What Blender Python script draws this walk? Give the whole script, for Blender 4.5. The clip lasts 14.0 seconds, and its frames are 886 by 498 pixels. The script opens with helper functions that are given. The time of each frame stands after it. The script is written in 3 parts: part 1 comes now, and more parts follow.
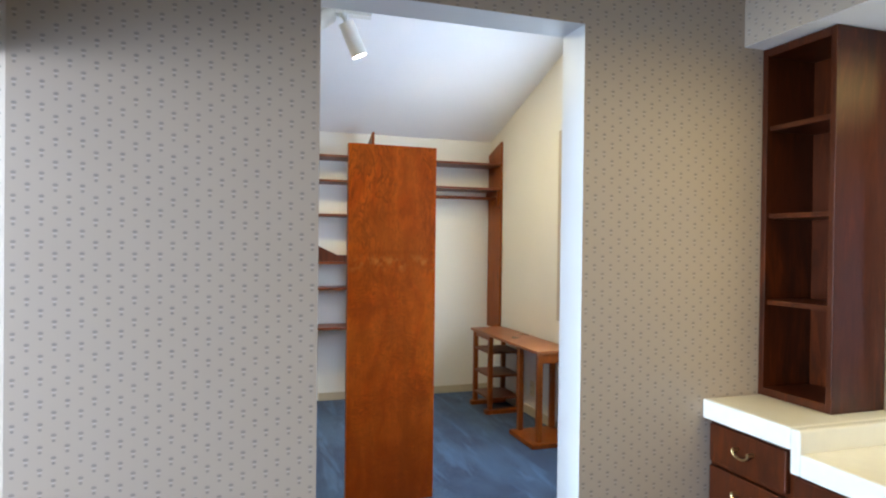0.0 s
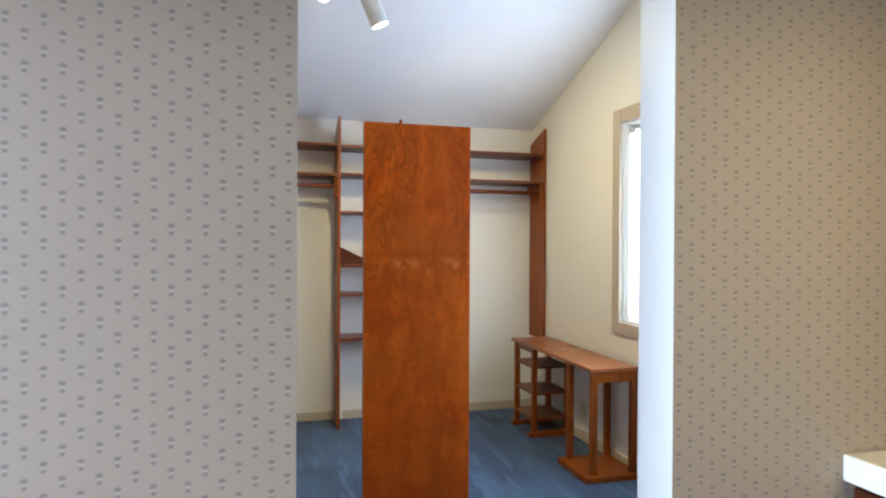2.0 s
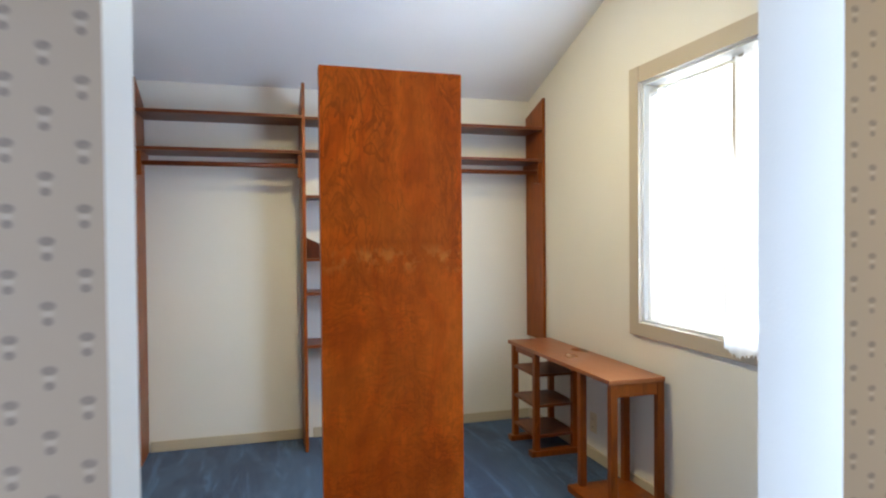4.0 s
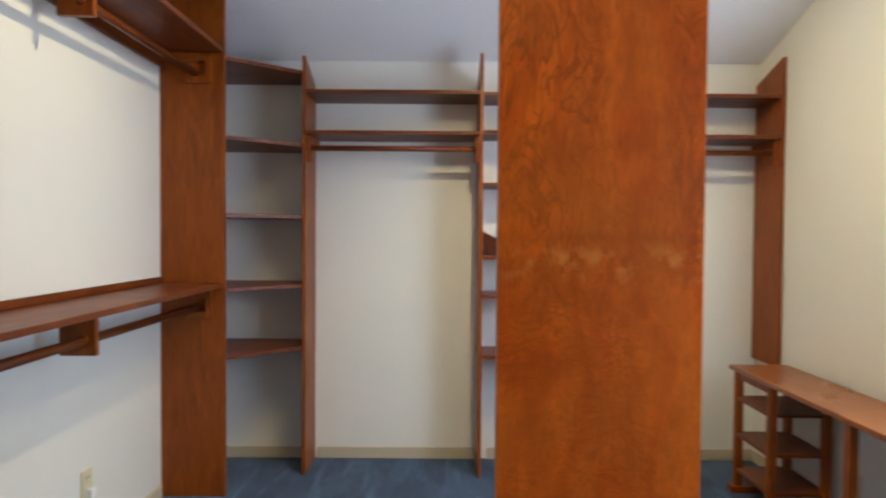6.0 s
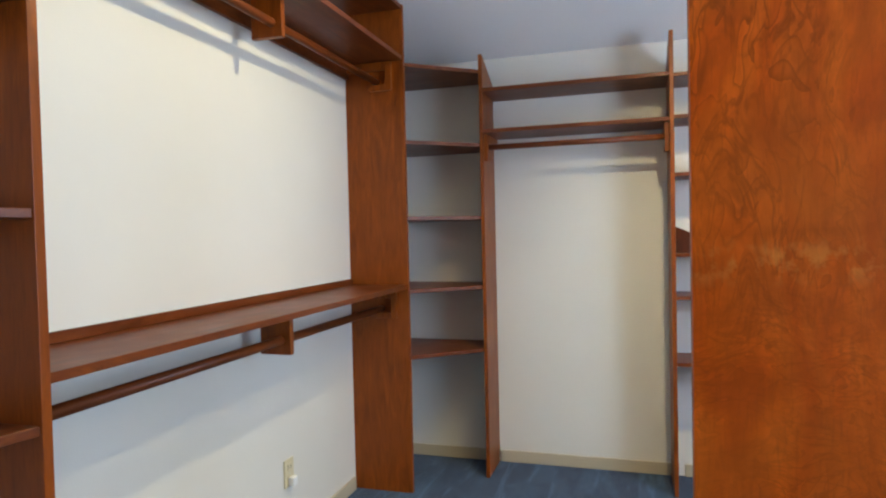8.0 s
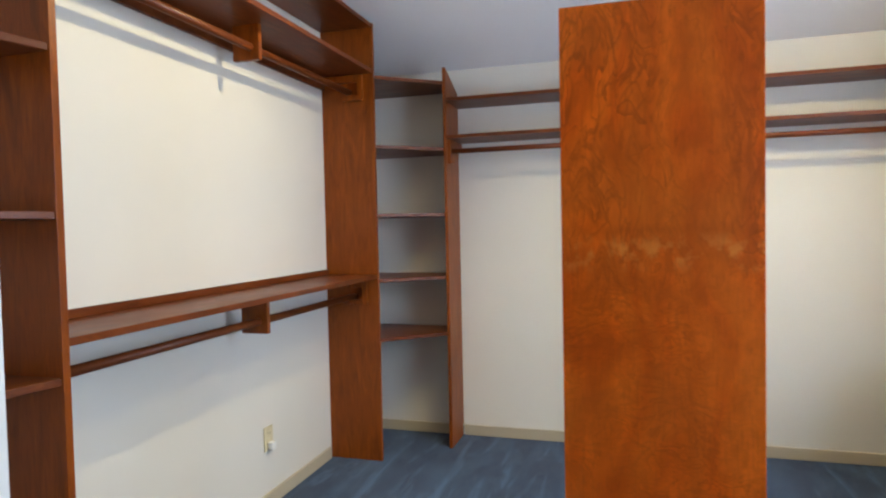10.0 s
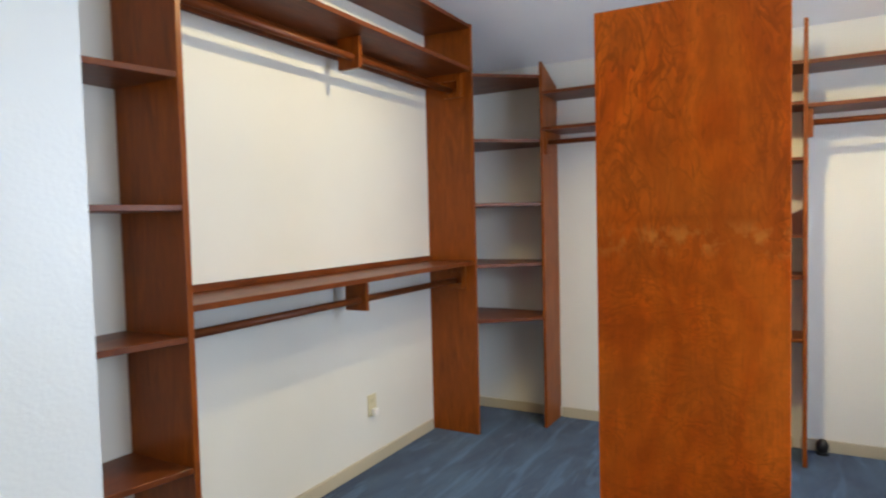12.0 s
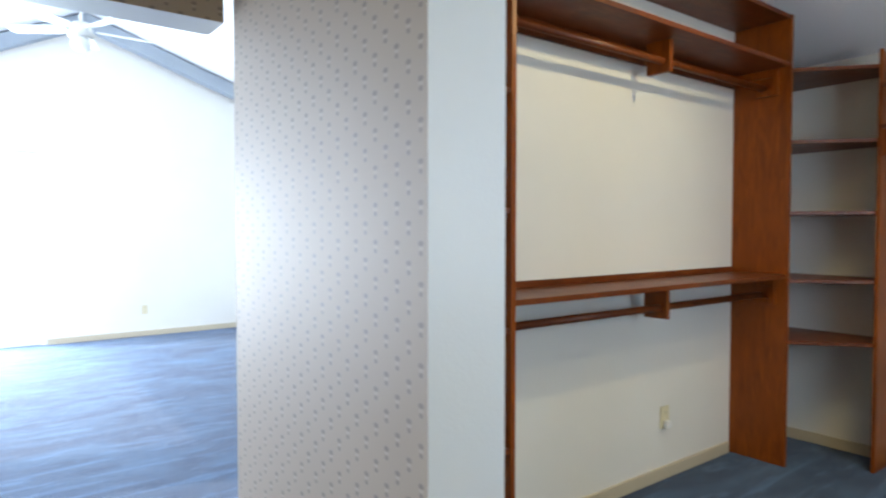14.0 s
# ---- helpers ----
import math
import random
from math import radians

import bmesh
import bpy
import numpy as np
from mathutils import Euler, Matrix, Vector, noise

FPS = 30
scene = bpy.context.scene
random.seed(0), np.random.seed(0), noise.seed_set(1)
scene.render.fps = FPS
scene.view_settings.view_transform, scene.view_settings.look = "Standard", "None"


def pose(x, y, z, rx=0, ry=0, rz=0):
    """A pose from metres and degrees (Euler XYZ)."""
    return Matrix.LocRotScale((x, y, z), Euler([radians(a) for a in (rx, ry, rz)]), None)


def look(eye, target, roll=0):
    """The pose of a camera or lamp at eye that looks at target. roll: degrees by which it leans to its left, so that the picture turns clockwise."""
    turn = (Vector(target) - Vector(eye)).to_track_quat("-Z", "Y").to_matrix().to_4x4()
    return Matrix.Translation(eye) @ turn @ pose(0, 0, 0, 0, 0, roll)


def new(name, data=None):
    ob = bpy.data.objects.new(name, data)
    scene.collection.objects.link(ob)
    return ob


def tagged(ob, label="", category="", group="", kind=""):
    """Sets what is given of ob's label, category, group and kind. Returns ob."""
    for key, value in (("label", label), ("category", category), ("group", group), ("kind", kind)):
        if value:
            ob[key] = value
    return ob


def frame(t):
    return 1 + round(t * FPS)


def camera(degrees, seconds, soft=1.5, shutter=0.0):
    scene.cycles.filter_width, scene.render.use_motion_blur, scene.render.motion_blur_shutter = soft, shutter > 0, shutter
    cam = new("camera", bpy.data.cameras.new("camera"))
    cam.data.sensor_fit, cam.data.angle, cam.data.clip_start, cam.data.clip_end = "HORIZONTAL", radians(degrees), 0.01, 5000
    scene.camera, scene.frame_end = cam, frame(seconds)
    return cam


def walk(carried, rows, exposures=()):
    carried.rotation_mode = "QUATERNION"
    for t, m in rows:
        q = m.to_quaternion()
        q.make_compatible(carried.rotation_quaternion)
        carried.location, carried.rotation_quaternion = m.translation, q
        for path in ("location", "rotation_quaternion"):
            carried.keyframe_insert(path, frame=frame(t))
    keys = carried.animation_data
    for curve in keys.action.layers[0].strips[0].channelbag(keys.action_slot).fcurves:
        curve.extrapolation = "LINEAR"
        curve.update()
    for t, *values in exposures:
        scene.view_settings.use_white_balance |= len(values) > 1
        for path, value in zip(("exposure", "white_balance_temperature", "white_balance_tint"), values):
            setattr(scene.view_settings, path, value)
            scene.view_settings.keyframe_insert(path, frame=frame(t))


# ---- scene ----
cam = camera(70.1, 14.0, soft=2.1, shutter=0.5)
PATH = [
    (0, (0.97, -5.419, 1.352), (1.592, -3.518, 1.334), 0.7),
    (0.5, (0.996, -5.363, 1.336), (1.569, -3.447, 1.335), 0.6),
    (1, (1.081, -5.193, 1.354), (1.593, -3.26, 1.343), 0.5),
    (1.5, (1.134, -5.072, 1.344), (1.614, -3.131, 1.338), 0.3),
    (2, (1.154, -4.879, 1.339), (1.662, -2.945, 1.326), 0.3),
    (4.3, (1.38, -4.099, 1.303), (1.935, -2.178, 1.265), -0.5),
    (4.5, (1.415, -3.997, 1.294), (1.94, -2.068, 1.261), -0.4),
    (5, (1.436, -3.798, 1.295), (1.868, -1.846, 1.258), -0.4),
    (5.5, (1.421, -3.752, 1.283), (1.663, -1.767, 1.257), -0.2),
    (6, (1.383, -3.648, 1.309), (1.384, -1.648, 1.259), 0.4),
    (6.5, (1.418, -3.586, 1.303), (1.122, -1.609, 1.254), 0.1),
    (7, (1.39, -3.519, 1.307), (0.883, -1.584, 1.266), -0.6),
    (9.5, (1.549, -3.714, 1.315), (0.952, -1.806, 1.256), -1.5),
    (10, (1.674, -3.836, 1.32), (1.105, -1.92, 1.249), -1.2),
    (10.5, (1.782, -3.858, 1.332), (1.186, -1.951, 1.24), -1.4),
    (11, (1.906, -3.875, 1.319), (1.202, -2.005, 1.222), -1.8),
    (11.5, (1.944, -3.912, 1.315), (1.134, -2.099, 1.216), -1.7),
    (12, (1.980, -3.943, 1.315), (1.015, -2.207, 1.219), -1.4),
    (12.5, (2.018, -4.0, 1.309), (0.865, -2.375, 1.221), -0.7),
    (13, (1.992, -4.062, 1.297), (0.666, -2.567, 1.219), 0.2),
    (13.5, (1.962, -4.111, 1.287), (0.494, -2.754, 1.228), -0.2),
    (14, (1.897, -4.112, 1.307), (0.308, -2.899, 1.242), -0.0),
]
walk(cam, [(t, look(eye, target, roll)) for t, eye, target, roll in PATH],
     exposures=[(0, 0.08, 6650, 12), (2, 0.04, 6650, 13), (4.3, 0.02, 6550, 13), (5, 0.0, 6450, 14), (6, 0.06, 6800, 14), (7, 0.10, 6550, 12),
                (9.5, 0.14, 6900, 14), (11.5, 0.12, 7000, 15), (12.5, 0.10, 7100, 12), (13.3, -0.02, 7000, 10), (14, -0.30, 7000, 10)])

# ---- world, sun, lights ----
world = bpy.data.worlds.new("sky")
scene.world = world
world.use_nodes = True
wn = world.node_tree.nodes
sky = wn.new("ShaderNodeTexSky")
sky.sky_type = "NISHITA"
sky.sun_disc = False
sky.sun_elevation = radians(29)
sky.sun_rotation = radians(200)
world.node_tree.links.new(sky.outputs[0], wn["Background"].inputs[0])
wn["Background"].inputs[1].default_value = 0.12


def lamp(name, kind, m, energy, color, **more):
    data = bpy.data.lights.new(name, kind)
    data.energy, data.color = energy, color
    if "size" in more:
        data.shape, data.size, data.size_y = "RECTANGLE", more["size"], more["size_y"]
    if "spot" in more:
        data.spot_size, data.spot_blend, data.shadow_soft_size = radians(more["spot"]), more["blend"], more["soft"]
    ob = new(name, data)
    ob.matrix_world = m
    return ob


sun = bpy.data.lights.new("sun", "SUN")
sun.energy, sun.angle, sun.color = 5.0, radians(0.5), (1.0, 0.95, 0.88)
sun_ob = new("sun", sun)
sun_ob.matrix_world = look((-9.5, -20, 9.5), (-3.9, -3.6, 0))

BX = -6.4    # far gable wall of the bedroom
# daylight in the closet window, bedroom's glass doors and an added opening; warm light over the vanity
lamp("window_daylight", "AREA", look((3.19, -2.1, 1.47), (0, -1.9, 1.5)), 52, (0.52, 0.72, 1.0), size=1.15, size_y=1.1)
lamp("bedroom_daylight_fill", "AREA", look((-4.65, -6.30, 1.15), (-4.65, -3, 0.9)), 460, (0.64, 0.76, 1.0), size=2.8, size_y=2.1)
# fill from an added, unseen east opening; brightens the papered door wall
lamp("bedroom_daylight_fill", "AREA", look((-1.9, -6.30, 1.15), (-1.6, -3, 1.1)), 68, (0.47, 0.63, 1.0), size=1.2, size_y=2.1)
lamp("bedroom_daylight_fill", "AREA", look((BX + 0.01, -4.5, 1.1), (0, -3.9, 0.1)), 560, (0.62, 0.82, 1.0), size=2.0, size_y=2.1)
lamp("vanity_light", "AREA", look((2.86, -4.55, 2.055), (2.76, -4.55, 0)), 17.5, (1.0, 0.81, 0.33), size=0.2, size_y=1.3)
# two track heads on the closet ceiling
SPOT_A, AIM_A = Vector((1.632, -1.585, 2.582)), Vector((0.40, 0.06, -0.87)).normalized()
SPOT_B, AIM_B = Vector((1.435, -1.56, 2.675)), Vector((-0.62, -0.46, -0.58)).normalized()
lamp("track_lamp", "SPOT", look(SPOT_A + AIM_A * 0.115, SPOT_A + AIM_A), 88, (1.0, 0.89, 0.51), spot=174, blend=0.75, soft=0.02)
lamp("track_lamp", "SPOT", look(SPOT_B + AIM_B * 0.115, SPOT_B + AIM_B), 58, (1.0, 0.89, 0.51), spot=170, blend=0.75, soft=0.02)


# ---- materials ----
class Nodes:
    """A small writer of node trees."""

    def __init__(self, name, rough=0.6, metal=0.0):
        self.mat = bpy.data.materials.new(name)
        self.mat.use_nodes = True
        self.t = self.mat.node_tree
        self.bsdf = self.t.nodes["Principled BSDF"]
        self.bsdf.inputs["Roughness"].default_value = rough
        self.bsdf.inputs["Metallic"].default_value = metal
        self.pos = self.add("ShaderNodeTexCoord").outputs["Object"]

    def add(self, kind, **props):
        n = self.t.nodes.new(kind)
        if "data_type" in props:
            n.data_type = props["data_type"]
        if "operation" in props:
            n.operation = props["operation"]
        if "blend_type" in props:
            n.blend_type = props["blend_type"]
        if "wave_type" in props:
            n.wave_type, n.bands_direction = props["wave_type"], props["bands_direction"]
        return n

    def put(self, socket, v):
        if isinstance(v, bpy.types.NodeSocket):
            self.t.links.new(v, socket)
        else:
            socket.default_value = v

    def math(self, op, a, b=0.0, c=0.0):
        n = self.add("ShaderNodeMath", operation=op)
        for s, v in zip(n.inputs, (a, b, c)):
            self.put(s, v)
        return n.outputs[0]

    def scaled(self, sx, sy, sz, rot=(0, 0, 0), vec=None):
        n = self.add("ShaderNodeMapping")
        n.inputs["Scale"].default_value = (sx, sy, sz)
        n.inputs["Rotation"].default_value = rot
        self.put(n.inputs["Vector"], vec or self.pos)
        return n.outputs[0]

    def noise(self, scale, detail=3.0, rough=0.55, vec=None, distortion=0.0):
        n = self.add("ShaderNodeTexNoise")
        self.put(n.inputs["Vector"], vec or self.pos)
        n.inputs["Scale"].default_value = scale
        n.inputs["Detail"].default_value = detail
        n.inputs["Roughness"].default_value = rough
        n.inputs["Distortion"].default_value = distortion
        return n.outputs[0]

    def ramp(self, fac, *stops):
        n = self.add("ShaderNodeValToRGB")
        self.put(n.inputs[0], fac)
        e = n.color_ramp.elements
        while len(e) < len(stops):
            e.new(0.5)
        for el, (p, c) in zip(e, stops):
            el.position = p
            el.color = (*c, 1) if len(c) == 3 else c
        return n.outputs[0]

    def mix(self, fac, a, b, blend="MIX"):
        n = self.add("ShaderNodeMix", data_type="RGBA", blend_type=blend)
        self.put(n.inputs[0], fac)
        for s, v in ((n.inputs[6], a), (n.inputs[7], b)):
            self.put(s, (*v, 1) if isinstance(v, tuple) and len(v) == 3 else v)
        return n.outputs[2]

    def color(self, v):
        self.put(self.bsdf.inputs["Base Color"], (*v, 1) if isinstance(v, tuple) and len(v) == 3 else v)
        return self

    def bump(self, height, strength=0.3, distance=0.01):
        n = self.add("ShaderNodeBump")
        n.inputs["Strength"].default_value = strength
        n.inputs["Distance"].default_value = distance
        self.put(n.inputs["Height"], height)
        self.put(self.bsdf.inputs["Normal"], n.outputs[0])
        return self


def paint_material(name, tone, rough=0.55, relief=0.12):
    m = Nodes(name, rough)
    big = m.noise(1.3, 3)
    m.color(m.ramp(big, (0.3, tuple(c * 0.95 for c in tone)), (0.7, tone)))
    m.bump(m.noise(160, 2), relief, 0.004)
    return m.mat


def wood_material(name, light, mid, dark, along="z", rough=0.38, figure=1.0):
    """Stained wood with streaks along one axis, blotches and fine pores."""
    m = Nodes(name, rough)
    m.bsdf.inputs["Specular IOR Level"].default_value = 0.28
    sx, sy, sz = {"z": (1, 1, 0.16), "x": (0.16, 1, 1), "y": (1, 0.16, 1)}[along]
    info = m.add("ShaderNodeObjectInfo")
    shift = m.add("ShaderNodeVectorMath", operation="MULTIPLY_ADD")
    m.put(shift.inputs[0], info.outputs["Random"])
    shift.inputs[1].default_value = (13.0, 7.0, 5.0)
    m.put(shift.inputs[2], m.pos)
    p = shift.outputs[0]
    grain = m.noise(22, 5, 0.6, m.scaled(sx, sy, sz, vec=p), 1.2 * figure)
    fine = m.noise(160, 3, 0.6, m.scaled(sx, sy, sz * 0.5, vec=p))
    blotch = m.noise(3.2, 4, 0.6, p)
    base = m.ramp(grain, (0.28, dark), (0.5, mid), (0.75, light))
    tone = m.mix(m.ramp(blotch, (0.35, (0, 0, 0)), (0.7, (1, 1, 1))), base, mid)
    tone = m.mix(m.ramp(fine, (0.30, (0.35, 0.35, 0.35)), (0.5, (0, 0, 0))), tone, dark)
    m.color(tone)
    m.put(m.bsdf.inputs["Roughness"], m.math("MULTIPLY_ADD", blotch, 0.25, rough - 0.12))
    m.bump(fine, 0.06, 0.002)
    return m.mat


def plywood_material():
    """Rotary-cut plywood in an orange-brown stain: flame figure, mottled blotches and a pale scuffed band."""
    m = Nodes("stained_plywood", 0.36)
    m.bsdf.inputs["Specular IOR Level"].default_value = 0.17
    warp = m.noise(2.6, 3, 0.5)
    p = m.add("ShaderNodeVectorMath", operation="MULTIPLY_ADD")
    m.put(p.inputs[0], m.noise(2.2, 3, 0.5, m.scaled(1, 1, 0.7)))
    p.inputs[1].default_value = (0.25, 0.25, 0.25)
    m.put(p.inputs[2], m.pos)
    wave = m.add("ShaderNodeTexWave", wave_type="BANDS", bands_direction="X")
    m.put(wave.inputs["Vector"], m.scaled(1.0, 1.0, 0.35, vec=p.outputs[0]))
    wave.inputs["Scale"].default_value = 3.0
    wave.inputs["Distortion"].default_value = 14.0
    wave.inputs["Detail"].default_value = 3.0
    wave.inputs["Detail Scale"].default_value = 1.3
    def veins(scale, stretch, width):
        n = m.noise(scale, 3, 0.55, m.scaled(1.0, 1.0, stretch, vec=p.outputs[0]), 1.6)
        d = m.math("ABSOLUTE", m.math("SUBTRACT", n, 0.5))
        return m.math("SUBTRACT", 1.0, m.math("MINIMUM", m.math("DIVIDE", d, width), 1.0))

    sep = m.add("ShaderNodeSeparateXYZ")
    m.put(sep.inputs[0], m.pos)
    up = m.math("MINIMUM", m.math("MAXIMUM", m.math("MULTIPLY", m.math("SUBTRACT", sep.outputs[2], 1.05), 5.0), 0.0), 1.0)
    patch = m.ramp(m.noise(4.2, 2, 0.5), (0.40, (0.1, 0.1, 0.1)), (0.60, (1, 1, 1)))
    tall = m.math("MULTIPLY", veins(14, 0.32, 0.06), up)
    flat = m.math("MULTIPLY", m.math("MULTIPLY", veins(12, 2.1, 0.06), 0.55), m.math("SUBTRACT", 1.0, up))
    flame = m.math("MULTIPLY", m.math("ADD", tall, flat), patch)
    def contours(scale, stretch, lines, sharp):
        n = m.noise(scale, 2.5, 0.5, m.scaled(1.0, 1.0, stretch, vec=p.outputs[0]), 0.9)
        return m.ramp(m.math("FRACT", m.math("MULTIPLY", n, lines)), (0.0, (1, 1, 1)), (sharp, (0.25, 0.25, 0.25)), (0.85, (0, 0, 0)))

    above = m.math("MULTIPLY", contours(15.0, 0.34, 7.0, 0.24), up)
    below = m.math("MULTIPLY", contours(11.0, 1.7, 6.0, 0.26), m.math("MULTIPLY", m.math("SUBTRACT", 1.0, up), 0.60))
    ripple = m.math("MULTIPLY", m.math("ADD", above, below), m.ramp(m.noise(4.5, 2, 0.5), (0.36, (0.15, 0.15, 0.15)), (0.58, (1, 1, 1))))
    mottle = m.ramp(m.noise(34, 4, 0.65, m.scaled(1.0, 1.0, 0.55, vec=p.outputs[0])), (0.40, (0.75, 0.75, 0.75)), (0.56, (0, 0, 0)))
    fine = m.noise(120, 3, 0.6, m.scaled(1.0, 1.0, 0.12))
    base = m.ramp(wave.outputs[0], (0.0, (0.70, 0.108, 0.005)), (0.2, (0.76, 0.124, 0.005)), (1.0, (0.82, 0.150, 0.008)))
    base = m.mix(m.math("MULTIPLY", flame, 0.70), base, (0.20, 0.034, 0.004))
    base = m.mix(m.math("MULTIPLY", ripple, 0.62), base, (0.19, 0.030, 0.003))
    base = m.mix(m.math("MULTIPLY", mottle, 0.28), base, (0.28, 0.046, 0.004))
    cloud = m.noise(6.5, 4, 0.6, vec=p.outputs[0])
    base = m.mix(m.ramp(cloud, (0.36, (0.38, 0.38, 0.38)), (0.55, (0, 0, 0))), base, (0.27, 0.042, 0.004))
    base = m.mix(m.ramp(warp, (0.45, (0, 0, 0)), (0.70, (0.6, 0.6, 0.6))), base, (0.68, 0.16, 0.014))
    base = m.mix(m.ramp(fine, (0.32, (0.25, 0.25, 0.25)), (0.48, (0, 0, 0))), base, (0.25, 0.05, 0.008))
    # scuffed band at half height, redder lower part
    band = m.math("SMOOTH_MIN", 1.0, m.math("MAXIMUM", 0.0, m.math("SUBTRACT", 1.0, m.math("MULTIPLY", m.math("ABSOLUTE", m.math("SUBTRACT", sep.outputs[2], 1.245)), 19.0))), 0.1)
    spots = m.ramp(m.noise(16, 4, 0.6, m.scaled(1.0, 1.0, 0.9)), (0.50, (0, 0, 0)), (0.60, (1, 1, 1)))
    base = m.mix(m.math("MULTIPLY", m.math("MULTIPLY", band, spots), 0.85), base, (0.80, 0.27, 0.05))
    streak = m.math("MAXIMUM", 0.0, m.math("SUBTRACT", 1.0, m.math("MULTIPLY", m.math("ABSOLUTE", m.math("SUBTRACT", sep.outputs[2], m.math("MULTIPLY_ADD", warp, 0.05, 1.272))), 55.0)))
    base = m.mix(m.math("MULTIPLY", streak, m.math("MULTIPLY", patch, 0.28)), base, (0.20, 0.030, 0.003))
    low = m.ramp(m.math("ADD", sep.outputs[2], m.math("MULTIPLY", warp, 0.7)), (0.55, (1, 1, 1)), (1.35, (0, 0, 0)))
    base = m.mix(m.math("MULTIPLY", low, 0.5), base, (0.40, 0.056, 0.005))
    lengthwise = m.noise(7, 3, 0.55, m.scaled(1.0, 1.0, 0.10), 0.6)
    base = m.mix(m.ramp(lengthwise, (0.38, (0.40, 0.40, 0.40)), (0.56, (0, 0, 0))), base, (0.36, 0.056, 0.004))
    m.color(base)
    m.put(m.bsdf.inputs["Roughness"], m.math("MULTIPLY_ADD", warp, 0.3, 0.26))
    m.bump(fine, 0.05, 0.002)
    return m.mat


def wallpaper_material():
    """Tan vinyl wallpaper printed with small two-part sprigs in a staggered lattice."""
    m = Nodes("sprigged_wallpaper", 0.52)
    m.bsdf.inputs["Specular IOR Level"].default_value = 0.3
    sep = m.add("ShaderNodeSeparateXYZ")
    m.put(sep.inputs[0], m.pos)
    u = m.math("DIVIDE", m.math("ADD", sep.outputs[0], sep.outputs[1]), 0.061)
    v = m.math("DIVIDE", sep.outputs[2], 0.0575)

    def blob(fu, fv, cy, ru, rv):
        a = m.math("POWER", m.math("DIVIDE", fu, ru), 2.0)
        b = m.math("POWER", m.math("DIVIDE", m.math("SUBTRACT", fv, cy), rv), 2.0)
        return m.math("SUBTRACT", 1.0, m.math("MINIMUM", m.math("ADD", a, b), 1.0))

    dark, pale = None, None
    for off in (0.0, 0.5):
        fu = m.math("SUBTRACT", m.math("FRACT", m.math("ADD", u, off + 0.25)), 0.5)
        fv = m.math("SUBTRACT", m.math("FRACT", m.math("ADD", v, off + 0.25)), 0.5)
        d = m.math("MAXIMUM", blob(fu, fv, 0.11, 0.125, 0.085), blob(fu, fv, -0.13, 0.085, 0.08))
        p = blob(fu, fv, -0.01, 0.11, 0.06)
        dark = d if dark is None else m.math("MAXIMUM", dark, d)
        pale = p if pale is None else m.math("MAXIMUM", pale, p)
    wear = m.noise(70, 3)
    paper = m.ramp(m.noise(0.9, 3), (0.3, (0.44, 0.355, 0.272)), (0.7, (0.48, 0.390, 0.302)))
    paper = m.mix(m.math("MULTIPLY", pale, 0.36), paper, (0.64, 0.58, 0.50))
    ink = m.math("MULTIPLY", m.math("MINIMUM", m.math("MULTIPLY", dark, 1.7), 1.0), m.math("MULTIPLY_ADD", wear, 0.6, 0.32))
    paper = m.mix(m.math("MINIMUM", ink, 0.9), paper, (0.19, 0.165, 0.15))
    m.color(paper)
    m.bump(m.noise(420, 2), 0.05, 0.001)
    return m.mat


def carpet_material(name, deep, pale):
    """Cut pile with vacuum lanes, pale brushed strokes in two directions and dark tufts."""
    m = Nodes(name, 0.95)
    tracks = m.noise(2.4, 3, 0.5, m.scaled(1.9, 0.55, 1, rot=(0, 0, 0.5)), 0.8)
    patches = m.noise(5.5, 4, 0.6)
    tuft = m.noise(420, 2)
    c = m.ramp(tracks, (0.42, deep), (0.66, pale))
    c = m.mix(m.ramp(patches, (0.45, (0, 0, 0)), (0.75, (0.6, 0.6, 0.6))), c, pale)
    brushed = tuple(x * 1.45 + d for x, d in zip(pale, (0.022, 0.030, 0.040)))
    for turn, scale, low in ((0.9, 3.0, 0.58), (-0.45, 2.6, 0.60), (0.35, 4.5, 0.62)):
        streak = m.noise(scale, 3, 0.6, m.scaled(3.4, 0.5, 1, rot=(0, 0, turn)), 0.5)
        c = m.mix(m.ramp(streak, (low, (0, 0, 0)), (low + 0.06, (0.55, 0.55, 0.55)), (low + 0.16, (0.25, 0.25, 0.25))), c, brushed)
    scuff = m.ramp(m.noise(11, 4, 0.65), (0.60, (0, 0, 0)), (0.72, (0.4, 0.4, 0.4)))
    c = m.mix(scuff, c, brushed)
    c = m.mix(m.ramp(tuft, (0.3, (0.5, 0.5, 0.5)), (0.6, (0, 0, 0))), c, tuple(x * 0.45 for x in deep))
    m.color(c)
    m.put(m.bsdf.inputs["Sheen Weight"], 0.15)
    m.bump(m.math("ADD", tuft, m.math("MULTIPLY", patches, 0.6)), 0.6, 0.006)
    return m.mat


def plain_material(name, tone, rough=0.5, metal=0.0, spread=0.08, scale=8.0):
    m = Nodes(name, rough, metal)
    m.color(m.ramp(m.noise(scale, 3), (0.3, tuple(c * (1 - spread) for c in tone)), (0.7, tone)))
    return m.mat


def glow_material(name, tone, strength):
    m = Nodes(name, 0.4)
    m.color(tone)
    m.bsdf.inputs["Emission Color"].default_value = (*tone, 1)
    m.bsdf.inputs["Emission Strength"].default_value = strength
    return m.mat


